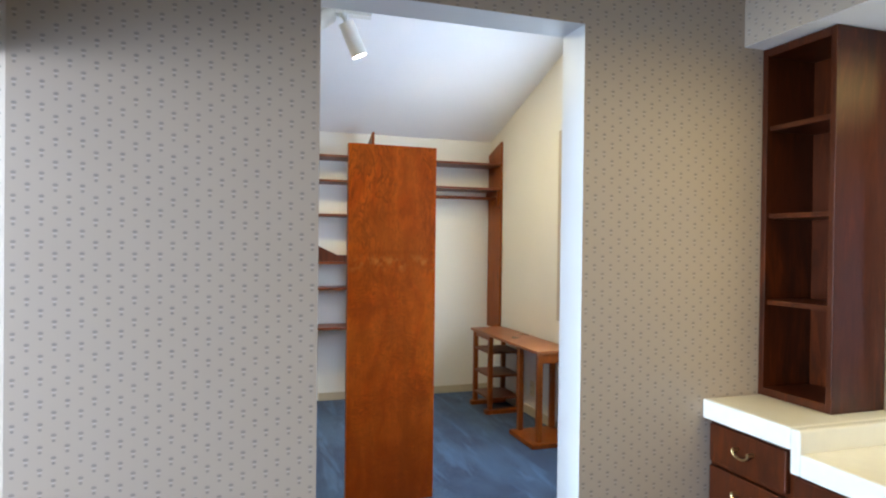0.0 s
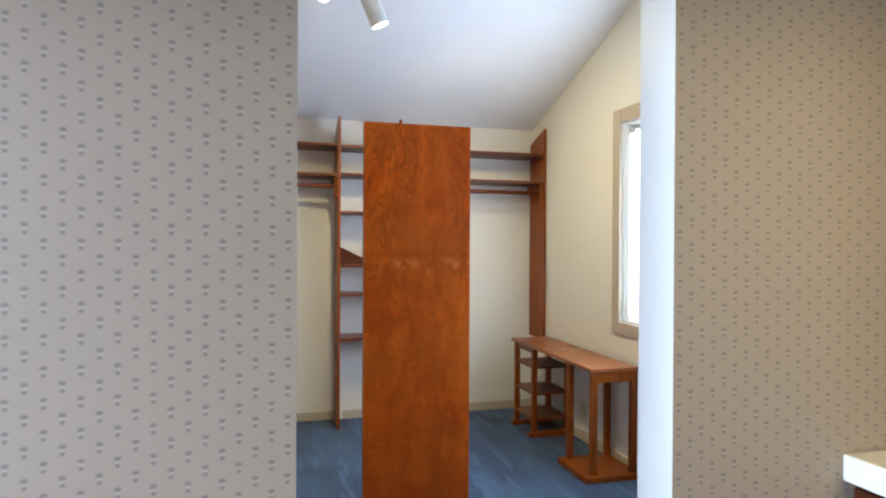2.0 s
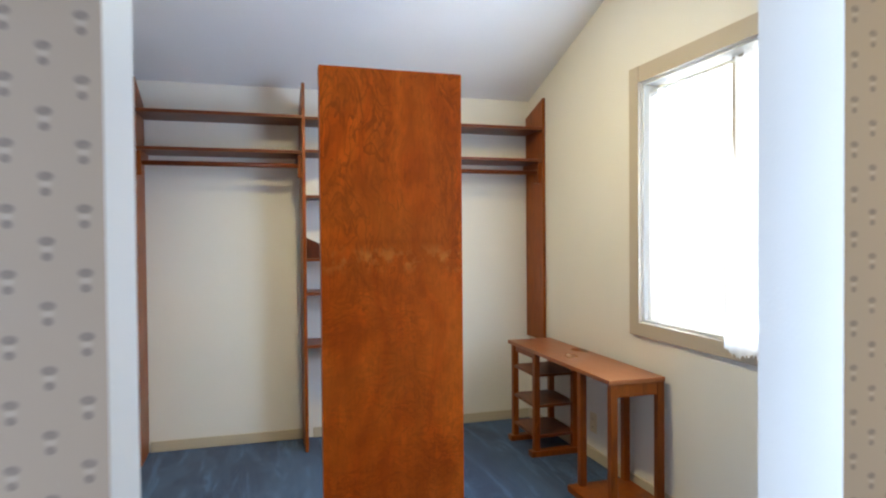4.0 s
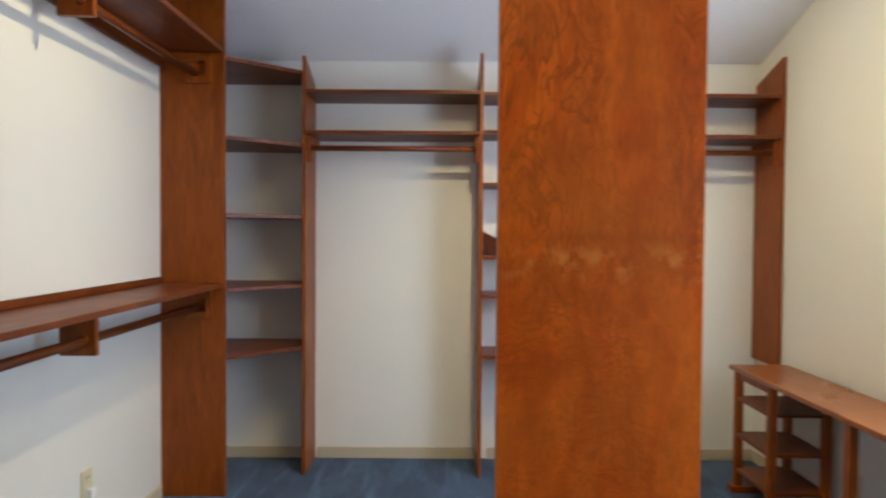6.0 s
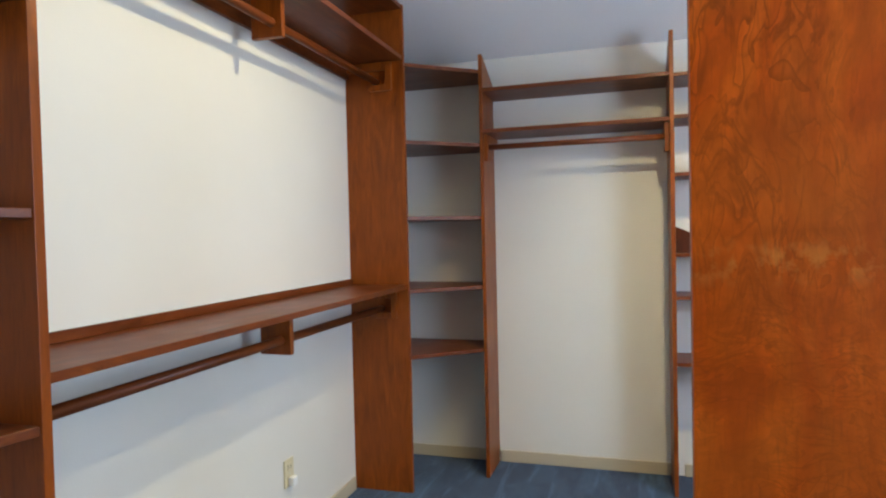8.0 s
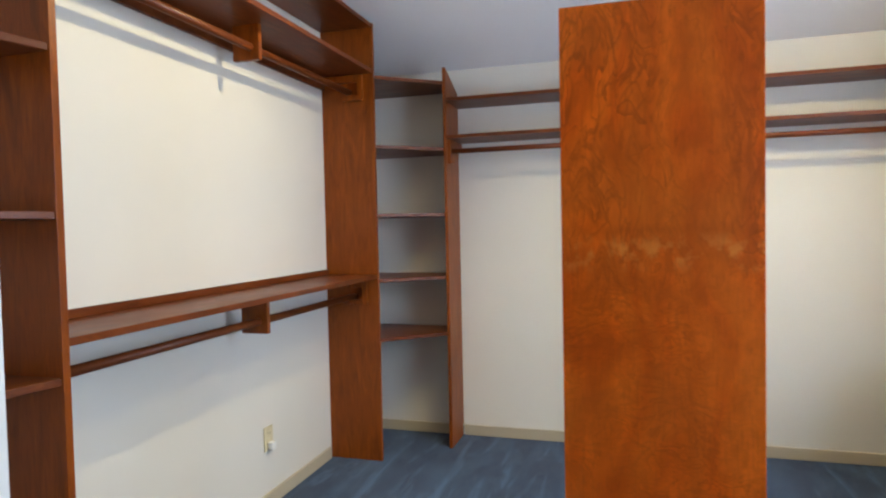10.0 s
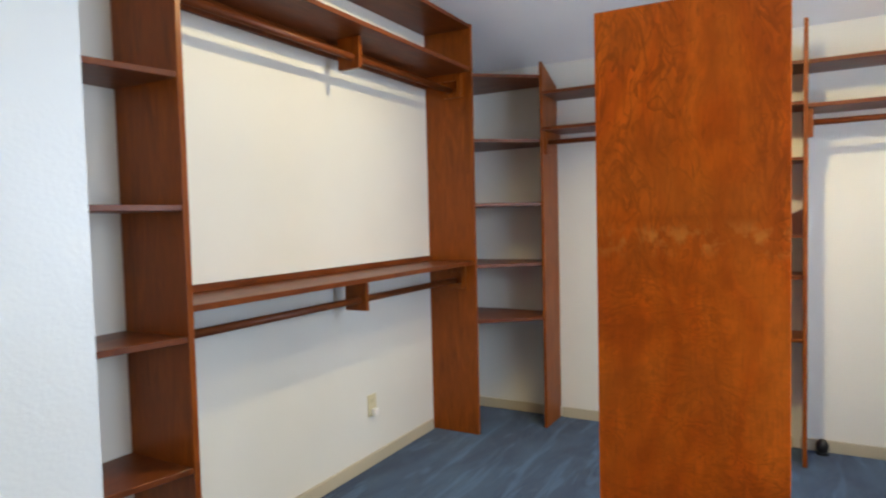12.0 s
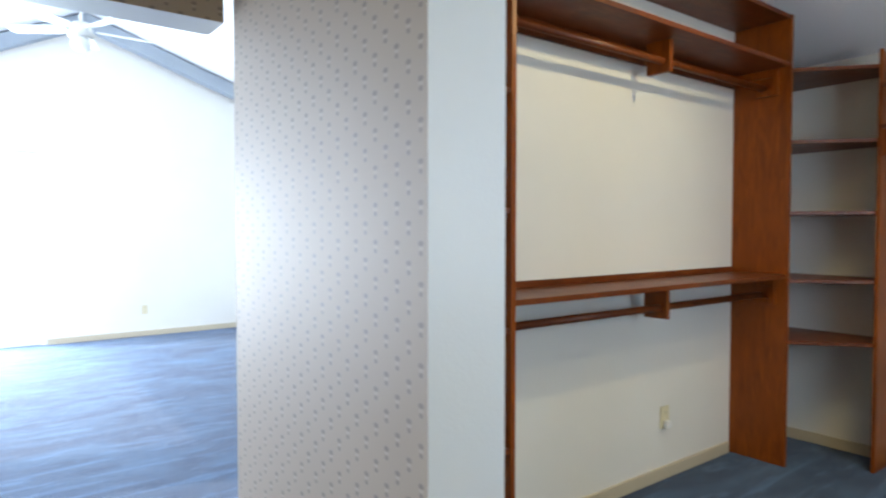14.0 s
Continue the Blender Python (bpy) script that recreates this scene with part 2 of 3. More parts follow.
def sheer_material():
    m = Nodes("sheer_curtain", 0.8)
    out = m.t.nodes["Material Output"]
    tl = m.add("ShaderNodeBsdfTranslucent")
    tl.inputs[0].default_value = (0.93, 0.94, 0.96, 1)
    df = m.add("ShaderNodeBsdfDiffuse")
    df.inputs[0].default_value = (0.86, 0.86, 0.86, 1)
    ms = m.add("ShaderNodeMixShader")
    ms.inputs[0].default_value = 0.35
    m.t.links.new(tl.outputs[0], ms.inputs[1])
    m.t.links.new(df.outputs[0], ms.inputs[2])
    m.t.links.new(ms.outputs[0], out.inputs[0])
    return m.mat


def glass_material():
    m = Nodes("clear_glass", 0.02)
    m.color((0.95, 0.97, 0.97))
    m.bsdf.inputs["Transmission Weight"].default_value = 1.0
    m.bsdf.inputs["IOR"].default_value = 1.1
    return m.mat


WALL = paint_material("cream_wall_paint", (0.73, 0.705, 0.645))
CEIL = paint_material("white_ceiling_paint", (0.88, 0.88, 0.89), 0.7, 0.25)
REVEAL = paint_material("white_gloss_paint", (0.68, 0.70, 0.70), 0.4, 0.10)
PAPER = wallpaper_material()
CARPET = carpet_material("blue_carpet", (0.007, 0.032, 0.090), (0.030, 0.082, 0.170))
BASE = paint_material("beige_trim_paint", (0.50, 0.43, 0.31), 0.45, 0.05)
TRIM = paint_material("taupe_window_paint", (0.46, 0.39, 0.30), 0.45, 0.05)
PLY = plywood_material()
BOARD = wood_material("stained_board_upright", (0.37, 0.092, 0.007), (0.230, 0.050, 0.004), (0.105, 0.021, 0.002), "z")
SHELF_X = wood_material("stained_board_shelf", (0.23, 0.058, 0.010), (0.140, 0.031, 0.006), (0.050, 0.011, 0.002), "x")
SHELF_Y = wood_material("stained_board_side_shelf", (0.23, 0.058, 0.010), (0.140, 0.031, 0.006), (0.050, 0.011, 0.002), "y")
DESK = wood_material("stained_desk_top", (0.33, 0.115, 0.040), (0.27, 0.085, 0.026), (0.225, 0.068, 0.021), "y", 0.30, 0.25)
CHERRY = wood_material("dark_cherry_and_tray_shade", (0.130, 0.026, 0.003), (0.058, 0.011, 0.002), (0.018, 0.004, 0.001), "z", 0.34)
CHERRY.node_tree.nodes["Principled BSDF"].inputs["Specular IOR Level"].default_value = 0.30
COUNTER = plain_material("white_countertop", (0.86, 0.83, 0.73), 0.25, 0.0, 0.04, 20)
BRASS = plain_material("antique_brass", (0.55, 0.42, 0.22), 0.3, 1.0)
IVORY = plain_material("ivory_plastic", (0.66, 0.58, 0.38), 0.4)
PLASTIC = plain_material("white_plastic", (0.80, 0.80, 0.78), 0.4)
BLACK = plain_material("black_rubber", (0.015, 0.015, 0.017), 0.5)
METAL = plain_material("white_enamel", (0.74, 0.74, 0.70), 0.35)
BULB = glow_material("lit_bulb", (1.0, 0.93, 0.80), 14.0)
SHEER = sheer_material()
GLASS = glass_material()
SKYGLOW = glow_material("bright_overcast", (0.92, 0.96, 1.0), 2.4)
BEAM = paint_material("grey_beam_paint", (0.30, 0.34, 0.37), 0.6)
CLOTH = plain_material("pale_upholstery", (0.66, 0.64, 0.60), 0.9, 0.0, 0.12, 30)
DARKWOOD = plain_material("dark_walnut", (0.06, 0.035, 0.022), 0.4)
MIRROR = plain_material("silvered_mirror", (0.85, 0.87, 0.87), 0.02, 1.0, 0.0)


# ---- builders ----
def box(bm, x0, x1, y0, y1, z0, z1, bevel=0.0):
    r = bmesh.ops.create_cube(bm, size=1.0, matrix=Matrix.Translation(((x0 + x1) / 2, (y0 + y1) / 2, (z0 + z1) / 2)) @ Matrix.Diagonal((abs(x1 - x0), abs(y1 - y0), abs(z1 - z0), 1)))
    if bevel:
        edges = {e for v in r["verts"] for e in v.link_edges}
        bmesh.ops.bevel(bm, geom=list(edges), offset=bevel, segments=2, affect="EDGES", profile=0.6)
    return bm


def prism(bm, outline, axis, a, b, bevel=0.0):
    """Extrudes an outline of (p, q) pairs from a to b along an axis: x takes (y, z), y takes (x, z), z takes (x, y)."""
    def at(p, q, s):
        return {"x": (s, p, q), "y": (p, s, q), "z": (p, q, s)}[axis]
    lo = [bm.verts.new(at(p, q, a)) for p, q in outline]
    hi = [bm.verts.new(at(p, q, b)) for p, q in outline]
    n = len(outline)
    faces = [bm.faces.new(lo), bm.faces.new(hi)] + [bm.faces.new((lo[i], lo[(i + 1) % n], hi[(i + 1) % n], hi[i])) for i in range(n)]
    bmesh.ops.recalc_face_normals(bm, faces=faces)
    if bevel:
        bmesh.ops.bevel(bm, geom=list({e for f in faces for e in f.edges}), offset=bevel, segments=1, affect="EDGES")
    return bm


def rod(bm, p, q, r, sides=16, r2=None):
    p, q = Vector(p), Vector(q)
    d = q - p
    m = Matrix.Translation((p + q) / 2) @ d.to_track_quat("Z", "Y").to_matrix().to_4x4()
    bmesh.ops.create_cone(bm, cap_ends=True, segments=sides, radius1=r, radius2=r if r2 is None else r2, depth=d.length, matrix=m)
    return bm


def mesh_of(name, bm, mats):
    me = bpy.data.meshes.new(name)
    bm.to_mesh(me)
    bm.free()
    for mt in mats if isinstance(mats, (list, tuple)) else [mats]:
        me.materials.append(mt)
    return me


def smooth(ob):
    for f in ob.data.polygons:
        f.use_smooth = True
    return ob


def part(name, bm, material, parent, label=""):
    """Links a bmesh as one mesh under a thing or under a part."""
    ob = new(name, mesh_of(name, bm, material))
    if parent is not None:
        ob.parent = parent
        ob.matrix_parent_inverse = parent.matrix_world.inverted()
    if label:
        ob["label"] = label
    return ob


def thing(name, label, category, group="", at=(0, 0, 0)):
    ob = new(name)
    ob.empty_display_size = 0.1
    ob.matrix_world = Matrix.Translation(at)
    return tagged(ob, label, category, group)


def structure(name, bm, mats, label, category):
    return tagged(new(name, mesh_of(name, bm, mats)), label, category, "", "structure")


def B(*a, bevel=0.0):
    return box(bmesh.new(), *a, bevel=bevel)


# ---- setting ----
W, FRONT, BATH = 3.20, -3.455, -3.60        # closet's right wall, door wall inside and outside
DOOR_L, DOOR_R, DOOR_H = 1.192, 2.043, 2.072
SLOPE, LOW = 0.33, 2.290                     # closet ceiling: height at the far wall and rise towards the door


def ceil_z(y):
    return LOW - SLOPE * y


bm = B(-7.0, 5.0, -9.5, 1.0, -0.12, 0.0)
structure("floor", bm, CARPET, "blue cut-pile carpet with vacuum marks", "carpet")

bm = B(-0.12, W + 0.14, 0.0, 0.12, 0.0, LOW)
structure("wall_north", bm, WALL, "cream painted closet wall behind the shelves", "wall")
bm = prism(bmesh.new(), [(0.0, 0.0), (FRONT + 0.21, 0.0), (FRONT + 0.21, ceil_z(FRONT + 0.21)), (0.0, LOW)], "x", -0.12, 0.0)
structure("wall_west", bm, WALL, "cream painted closet wall with hanging rods", "wall")

# right wall with the window opening
WY0, WY1, WZ0, WZ1 = -1.415, -2.60, 0.872, 2.09
bm = bmesh.new()
prism(bm, [(0.0, 0.0), (WY0, 0.0), (WY0, ceil_z(WY0)), (0.0, LOW)], "x", W, W + 0.14)
prism(bm, [(WY1, 0.0), (FRONT, 0.0), (FRONT, ceil_z(FRONT)), (WY1, ceil_z(WY1))], "x", W, W + 0.14)
box(bm, W, W + 0.14, WY1, WY0, 0.0, WZ0)
prism(bm, [(WY0, WZ1), (WY1, WZ1), (WY1, ceil_z(WY1)), (WY0, ceil_z(WY0))], "x", W, W + 0.14)
structure("wall_east", bm, WALL, "cream painted closet wall with a window", "wall")

bm = prism(bmesh.new(), [(0.13, LOW - SLOPE * 0.13), (FRONT - 0.14, ceil_z(FRONT - 0.14)), (FRONT - 0.14, ceil_z(FRONT - 0.14) + 0.1), (0.13, LOW + 0.1)], "x", -0.12, W + 0.14)
structure("ceiling_closet", bm, CEIL, "white sloping closet ceiling", "ceiling")

# door wall: painted inside, papered on the vanity side, gloss white in the opening
TOP = ceil_z(FRONT)
bm = bmesh.new()
prism(bm, [(DOOR_L, BATH), (DOOR_L, FRONT), (0.435, FRONT), (-0.12, FRONT + 0.21), (-0.12, BATH + 0.21), (0.425, BATH)], "z", 0.0, TOP)
box(bm, DOOR_R, W + 0.14, BATH, FRONT, 0.0, TOP)
box(bm, DOOR_L, DOOR_R, BATH, FRONT, DOOR_H, TOP)
bm.faces.ensure_lookup_table()
for f in bm.faces:
    c = f.calc_center_median()
    if f.normal.y < -0.5:
        f.material_index = 1
    elif abs(f.normal.y) > 0.5:
        f.material_index = 0
    elif DOOR_L - 0.01 < c.x < DOOR_R + 0.01:
        f.material_index = 2
structure("wall_south", bm, [WALL, PAPER, REVEAL], "papered wall with a cased opening into the closet", "wall")

# vanity room
VW = 3.01                                   # wall behind the vanity
LW, BACK, BATH_TOP = 0.36, -6.9, 2.62
OPEN_Y, OPEN_H = -5.4, 1.80
bm = bmesh.new()
box(bm, LW - 0.12, LW, BACK, OPEN_Y, 0.0, BATH_TOP)
box(bm, LW - 0.12, LW, OPEN_Y, BATH, OPEN_H, BATH_TOP)
for f in bm.faces:
    if f.normal.x > 0.5:
        f.material_index = 1
    elif f.normal.z < -0.5:
        f.material_index = 2
structure("wall_bedroom_opening", bm, [WALL, PAPER, REVEAL], "papered wall with a wide opening to the bedroom", "wall")
structure("wall_vanity_back", B(LW - 0.12, 3.36, BACK - 0.12, BACK, 0.0, BATH_TOP), PAPER, "papered wall behind the walker", "wall")
structure("wall_vanity_east", B(VW, 3.36, BACK, BATH, 0.0, BATH_TOP), PAPER, "papered wall behind the vanity", "wall")
structure("ceiling_vanity", B(LW - 0.12, 3.36, BACK - 0.12, BATH, BATH_TOP, BATH_TOP + 0.1), CEIL, "white flat ceiling over the vanity", "ceiling")
bm = B(2.690, VW, BACK, BATH, 2.065, BATH_TOP)
for f in bm.faces:
    if f.normal.z < -0.5:
        f.material_index = 1
structure("trim_soffit", bm, [PAPER, CEIL], "papered soffit over the vanity counter", "soffit")

# bedroom seen through the opening
BY0, BY1 = -6.4, -0.3
RIDGE = -2.95
GY0, GY1, GZ = -5.6, -3.42, 2.15      # glass door in the gable


def roof_z(y):
    return 2.1 + (y - BY0) * 1.64 / (RIDGE - BY0)


bm = prism(bmesh.new(), [(BY0, 0.0), (GY0, 0.0), (GY0, roof_z(GY0)), (BY0, 2.1)], "x", BX - 0.12, BX)
prism(bm, [(GY0, GZ), (GY1, GZ), (GY1, roof_z(GY1)), (GY0, roof_z(GY0))], "x", BX - 0.12, BX)
prism(bm, [(GY1, 0.0), (BY1, 0.0), (BY1, 2.83), (RIDGE, 3.74), (GY1, roof_z(GY1))], "x", BX - 0.12, BX)
structure("wall_bedroom_gable", bm, WALL, "white gable wall of the bright bedroom", "wall")
structure("wall_bedroom_north", B(BX, -0.12, BY1, BY1 + 0.12, 0.0, 2.85), WALL, "white bedroom side wall", "wall")
bm = bmesh.new()
box(bm, BX, -6.1, BY0 - 0.12, BY0, 0.0, 2.3)
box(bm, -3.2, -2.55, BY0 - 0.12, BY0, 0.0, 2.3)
# gap from -2.55 to -1.3 is added, unseen, for the fill lamp
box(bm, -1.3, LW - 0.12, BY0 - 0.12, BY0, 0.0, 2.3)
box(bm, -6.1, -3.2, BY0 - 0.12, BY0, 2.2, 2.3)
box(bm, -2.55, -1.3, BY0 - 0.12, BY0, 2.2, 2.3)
structure("wall_bedroom_south", bm, WALL, "white bedroom wall with a wide daylight opening and an added fill opening", "wall")
bm = prism(bmesh.new(), [(BY1 + 0.12, 2.79), (RIDGE, 3.74), (BY0 - 0.12, 2.05), (BY0 - 0.12, 2.15), (RIDGE, 3.84), (BY1 + 0.12, 2.89)], "x", BX - 0.12, LW - 0.12)
structure("ceiling_bedroom", bm, CEIL, "white vaulted bedroom ceiling", "ceiling")

structure("backdrop", B(-7.42, -7.40, -7.2, -2.2, -0.1, 3.2), SKYGLOW, "bright daylight outside the bedroom glass door", "sky")
structure("backdrop", B(W + 0.6, W + 0.62, -4.2, 0.2, -0.2, 3.4), SKYGLOW, "bright overcast daylight outside the window", "sky")

# ---- baseboards and trim ----
def baseboard(name, x0, x1, y0, y1):
    bm = B(x0, x1, y0, y1, 0.0, 0.066, bevel=0.004)
    return structure(name, bm, BASE, "beige painted baseboard above the carpet", "baseboard")


baseboard("baseboard", 0.66, 1.615, -0.014, 0.0)
baseboard("baseboard", 0.014, 0.62, -0.014, 0.0)
baseboard("baseboard", 1.645, 1.98, -0.014, 0.0)
baseboard("baseboard", 2.015, W - 0.015, -0.014, 0.0)
baseboard("baseboard", 0.0, 0.014, -2.605, -0.575)
baseboard("baseboard", 0.0, 0.014, -0.54, -0.014)
baseboard("baseboard", 0.0, 0.014, FRONT + 0.22, -2.64)
baseboard("baseboard", W - 0.014, W, FRONT, -0.014)
baseboard("baseboard", BX, BX + 0.014, BY0, GY0 - 0.05)
baseboard("baseboard", BX, BX + 0.014, GY1 + 0.05, BY1)
glass_door = tagged(new("door_1"), "white framed sliding glass door full of daylight", "door", "", "structure")
glass_door.matrix_world = Matrix.Translation((BX, (GY0 + GY1) / 2, 0))
for y in (GY0 + 0.002, (GY0 + GY1) / 2 - 0.025, GY1 - 0.052):
    part("door_stile", B(BX - 0.09, BX - 0.04, y, y + 0.05, 0.002, GZ - 0.002, bevel=0.003), REVEAL, glass_door)
for y0, y1 in ((GY0 + 0.053, (GY0 + GY1) / 2 - 0.026), ((GY0 + GY1) / 2 + 0.026, GY1 - 0.053)):
    for z0, z1 in ((0.002, 0.08), (GZ - 0.06, GZ - 0.002)):
        part("door_rail", B(BX - 0.088, BX - 0.042, y0, y1, z0, z1, bevel=0.003), REVEAL, glass_door)
    gp = part("pane", B(BX - 0.067, BX - 0.063, y0, y1, 0.081, GZ - 0.061), GLASS, glass_door)
    gp.visible_shadow = False

# window: trim boards, reveal, frame, glass and the sheer curtain
win = tagged(new("window_1"), "closet window in taupe trim with a sheer curtain", "window", "", "structure")
win.matrix_world = Matrix.Translation((W, (WY0 + WY1) / 2, WZ0))
C = 0.085
part("window_casing", B(W - 0.022, W - 0.001, WY0, WY0 + C, WZ0 - C + 0.015, WZ1 + C, bevel=0.004), TRIM, win)
part("window_casing", B(W - 0.022, W - 0.001, WY1 - C, WY1, WZ0 - C + 0.015, WZ1 + C, bevel=0.004), TRIM, win)
part("window_casing", B(W - 0.020, W - 0.001, WY1, WY0, WZ1, WZ1 + C, bevel=0.004), TRIM, win)
part("window_sill", B(W - 0.024, W - 0.001, WY1, WY0, WZ0 - C + 0.015, WZ0, bevel=0.004), TRIM, win)
bm = bmesh.new()
box(bm, W + 0.004, W + 0.13, WY0 - 0.012, WY0 - 0.002, WZ0, WZ1)
box(bm, W + 0.004, W + 0.13, WY1 + 0.002, WY1 + 0.012, WZ0, WZ1)
box(bm, W + 0.004, W + 0.13, WY1 + 0.012, WY0 - 0.012, WZ1 - 0.012, WZ1 - 0.002)
box(bm, W + 0.004, W + 0.13, WY1 + 0.012, WY0 - 0.012, WZ0 + 0.002, WZ0 + 0.012)
part("window_lining", bm, REVEAL, win, "white painted lining")
for y0, y1 in ((WY0 - 0.05, WY0 - 0.012), (WY1 + 0.012, WY1 + 0.05), (-2.035, -1.955)):
    part("window_frame", B(W + 0.085, W + 0.12, y0, y1, WZ0 + 0.012, WZ1 - 0.012, bevel=0.003), TRIM, win)
pane = part("pane", B(W + 0.100, W + 0.104, WY1 + 0.05, WY0 - 0.05, WZ0 + 0.012, WZ1 - 0.012), GLASS, win)
pane.visible_shadow = False


def curtain_sheet(y0, y1, z0, z1, x, seed, torn, over=0.0):
    """A gathered sheer sheet with soft folds and an uneven hem."""
    bm = bmesh.new()
    rng = random.Random(seed)
    ny, nz = 90, 30
    hem = [0.012 * math.sin(7 * i / ny * math.pi + seed) + rng.uniform(-0.010, 0.010) for i in range(ny + 1)]
    rows = []
    for k in range(nz + 1):
        f = k / nz
        row = []
        for i in range(ny + 1):
            g = i / ny
            y = y0 + (y1 - y0) * g
            low = z0 + hem[i]
            high = z1 + 0.009 * math.sin(g * 31 + seed) + 0.008 * math.sin(g * 83)
            z = low + (high - low) * f
            fold = 0.010 * math.sin(g * 60 + 1.5 * math.sin(f * 2)) * (0.6 + 0.4 * f)
            if torn and f > 0.60:
                y += torn * (f - 0.60) / 0.40 * max(0.0, g - 0.55) * 0.15
            lean = 0.064 * over * max(0.0, min(1.0, (0.20 - f) / 0.13))
            row.append(bm.verts.new((x + fold * (1 - 0.7 * lean / 0.064) - lean, y, z)))
        rows.append(row)
    for k in range(nz):
        for i in range(ny):
            bm.faces.new((rows[k][i], rows[k][i + 1], rows[k + 1][i + 1], rows[k + 1][i]))
    return bm


curtain = thing("sheer_curtain", "thin white sheer curtain sagging in the window", "curtain", at=(W + 0.04, -2.1, WZ0))
smooth(part("curtain_panel", curtain_sheet(WY0 - 0.020, -2.065, WZ0 + 0.004, WZ1 - 0.070, W + 0.022, 2, 1.0), SHEER, curtain))
smooth(part("curtain_panel", curtain_sheet(WY1 + 0.014, -2.062, WZ0 - 0.04, WZ1 - 0.035, W + 0.020, 5, 0.0, 1.0), SHEER, curtain))
part("curtain_rod", rod(bmesh.new(), (W + 0.045, WY0 - 0.014, WZ1 - 0.045), (W + 0.045, WY1 + 0.014, WZ1 - 0.045), 0.008), METAL, curtain, "thin white curtain rod")

# ---- closet shelving on the far wall ----
D = 0.285    # depth of the shelf boards


def upright(x, ztop, y_front, y_back, thick=0.02):
    """A stained upright whose top follows the sloping ceiling, with rounded front arris and a notch over the baseboard."""
    bm = prism(bmesh.new(), [(y_front, 0.0), (y_front, ztop), (y_back, ztop - 0.02 - SLOPE * (y_back - y_front)), (y_back, 0.07), (y_back - 0.018, 0.07), (y_back - 0.018, 0.0)], "x", x - thick / 2, x + thick / 2, bevel=0.0018)
    return bm


def end_bracket(parent, x, y_front, z_shelf, side, axis="x"):
    """Rod support on an upright: a stub arm with an upright lip and a cleat under the shelf."""
    s = 0.022 * side
    if axis == "x":
        a, b = sorted((x, x + s))
        bm = B(a, b, y_front + 0.02, y_front + 0.05, z_shelf - 0.145, z_shelf - 0.003, bevel=0.003)
        box(bm, a, b, y_front + 0.05, -0.003, z_shelf - 0.045, z_shelf - 0.003, bevel=0.003)
        box(bm, a, b, y_front + 0.05, y_front + 0.11, z_shelf - 0.14, z_shelf - 0.115, bevel=0.003)
    else:
        a, b = sorted((y_front, y_front + s))
        bm = B(x - 0.07, x - 0.04, a, b, z_shelf - 0.145, z_shelf - 0.003, bevel=0.003)
        box(bm, 0.003, x - 0.07, a, b, z_shelf - 0.045, z_shelf - 0.003, bevel=0.003)
        box(bm, x - 0.16, x - 0.07, a, b, z_shelf - 0.145, z_shelf - 0.115, bevel=0.003)
    return part("rod_bracket", bm, BOARD, parent)


CB_X, A_X, B_X, RB_X = 0.640, 1.585, 2.033, 3.187

# corner stack between the left unit and the far wall
corner = thing("corner_shelf_unit", "stained wooden corner shelves with slanted fronts", "shelf unit", at=(0.3, -0.3, 0))
part("upright", upright(CB_X, 2.248, -0.270, -0.001), BOARD, corner)
for z in (2.172, 1.785, 1.400, 1.030, 0.693):
    bm = prism(bmesh.new(), [(0.003, -0.532), (0.306, -0.532), (CB_X - 0.012, -0.257), (CB_X - 0.012, -0.003), (0.003, -0.003)], "z", z - 0.020, z, bevel=0.002)
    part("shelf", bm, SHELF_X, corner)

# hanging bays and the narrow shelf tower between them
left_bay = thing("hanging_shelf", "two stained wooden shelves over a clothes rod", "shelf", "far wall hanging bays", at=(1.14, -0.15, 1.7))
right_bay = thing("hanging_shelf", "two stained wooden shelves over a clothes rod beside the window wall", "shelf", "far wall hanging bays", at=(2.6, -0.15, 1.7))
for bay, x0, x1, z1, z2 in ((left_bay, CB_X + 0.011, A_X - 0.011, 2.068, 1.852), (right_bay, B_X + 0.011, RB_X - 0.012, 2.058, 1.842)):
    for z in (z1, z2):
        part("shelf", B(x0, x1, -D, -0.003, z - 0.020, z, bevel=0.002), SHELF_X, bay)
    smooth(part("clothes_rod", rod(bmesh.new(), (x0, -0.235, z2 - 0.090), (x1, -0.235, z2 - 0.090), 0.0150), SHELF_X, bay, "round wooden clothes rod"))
    end_bracket(bay, x0, -D, z2 - 0.020, 1)
    end_bracket(bay, x1, -D, z2 - 0.020, -1)
part("upright", prism(bmesh.new(), [(-0.285, 0.60), (-0.285, 2.255), (-0.001, 2.165), (-0.001, 0.60)], "x", RB_X - 0.01, RB_X + 0.01, bevel=0.0018), BOARD, right_bay)

tower = thing("shelf_tower", "narrow stained wooden shelf tower with a notched tray", "shelf unit", at=(1.85, -0.15, 0))
for x in (A_X, B_X):
    part("upright", upright(x, 2.262, -0.295, -0.001), BOARD, tower)
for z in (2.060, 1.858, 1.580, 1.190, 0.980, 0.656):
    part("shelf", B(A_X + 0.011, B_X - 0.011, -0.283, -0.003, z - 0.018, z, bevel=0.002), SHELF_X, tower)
bm = prism(bmesh.new(), [(A_X + 0.012, 1.191), (B_X - 0.012, 1.191), (B_X - 0.012, 1.32), (1.87, 1.247), (1.75, 1.247), (A_X + 0.012, 1.32)], "y", -0.282, -0.264, bevel=0.002)
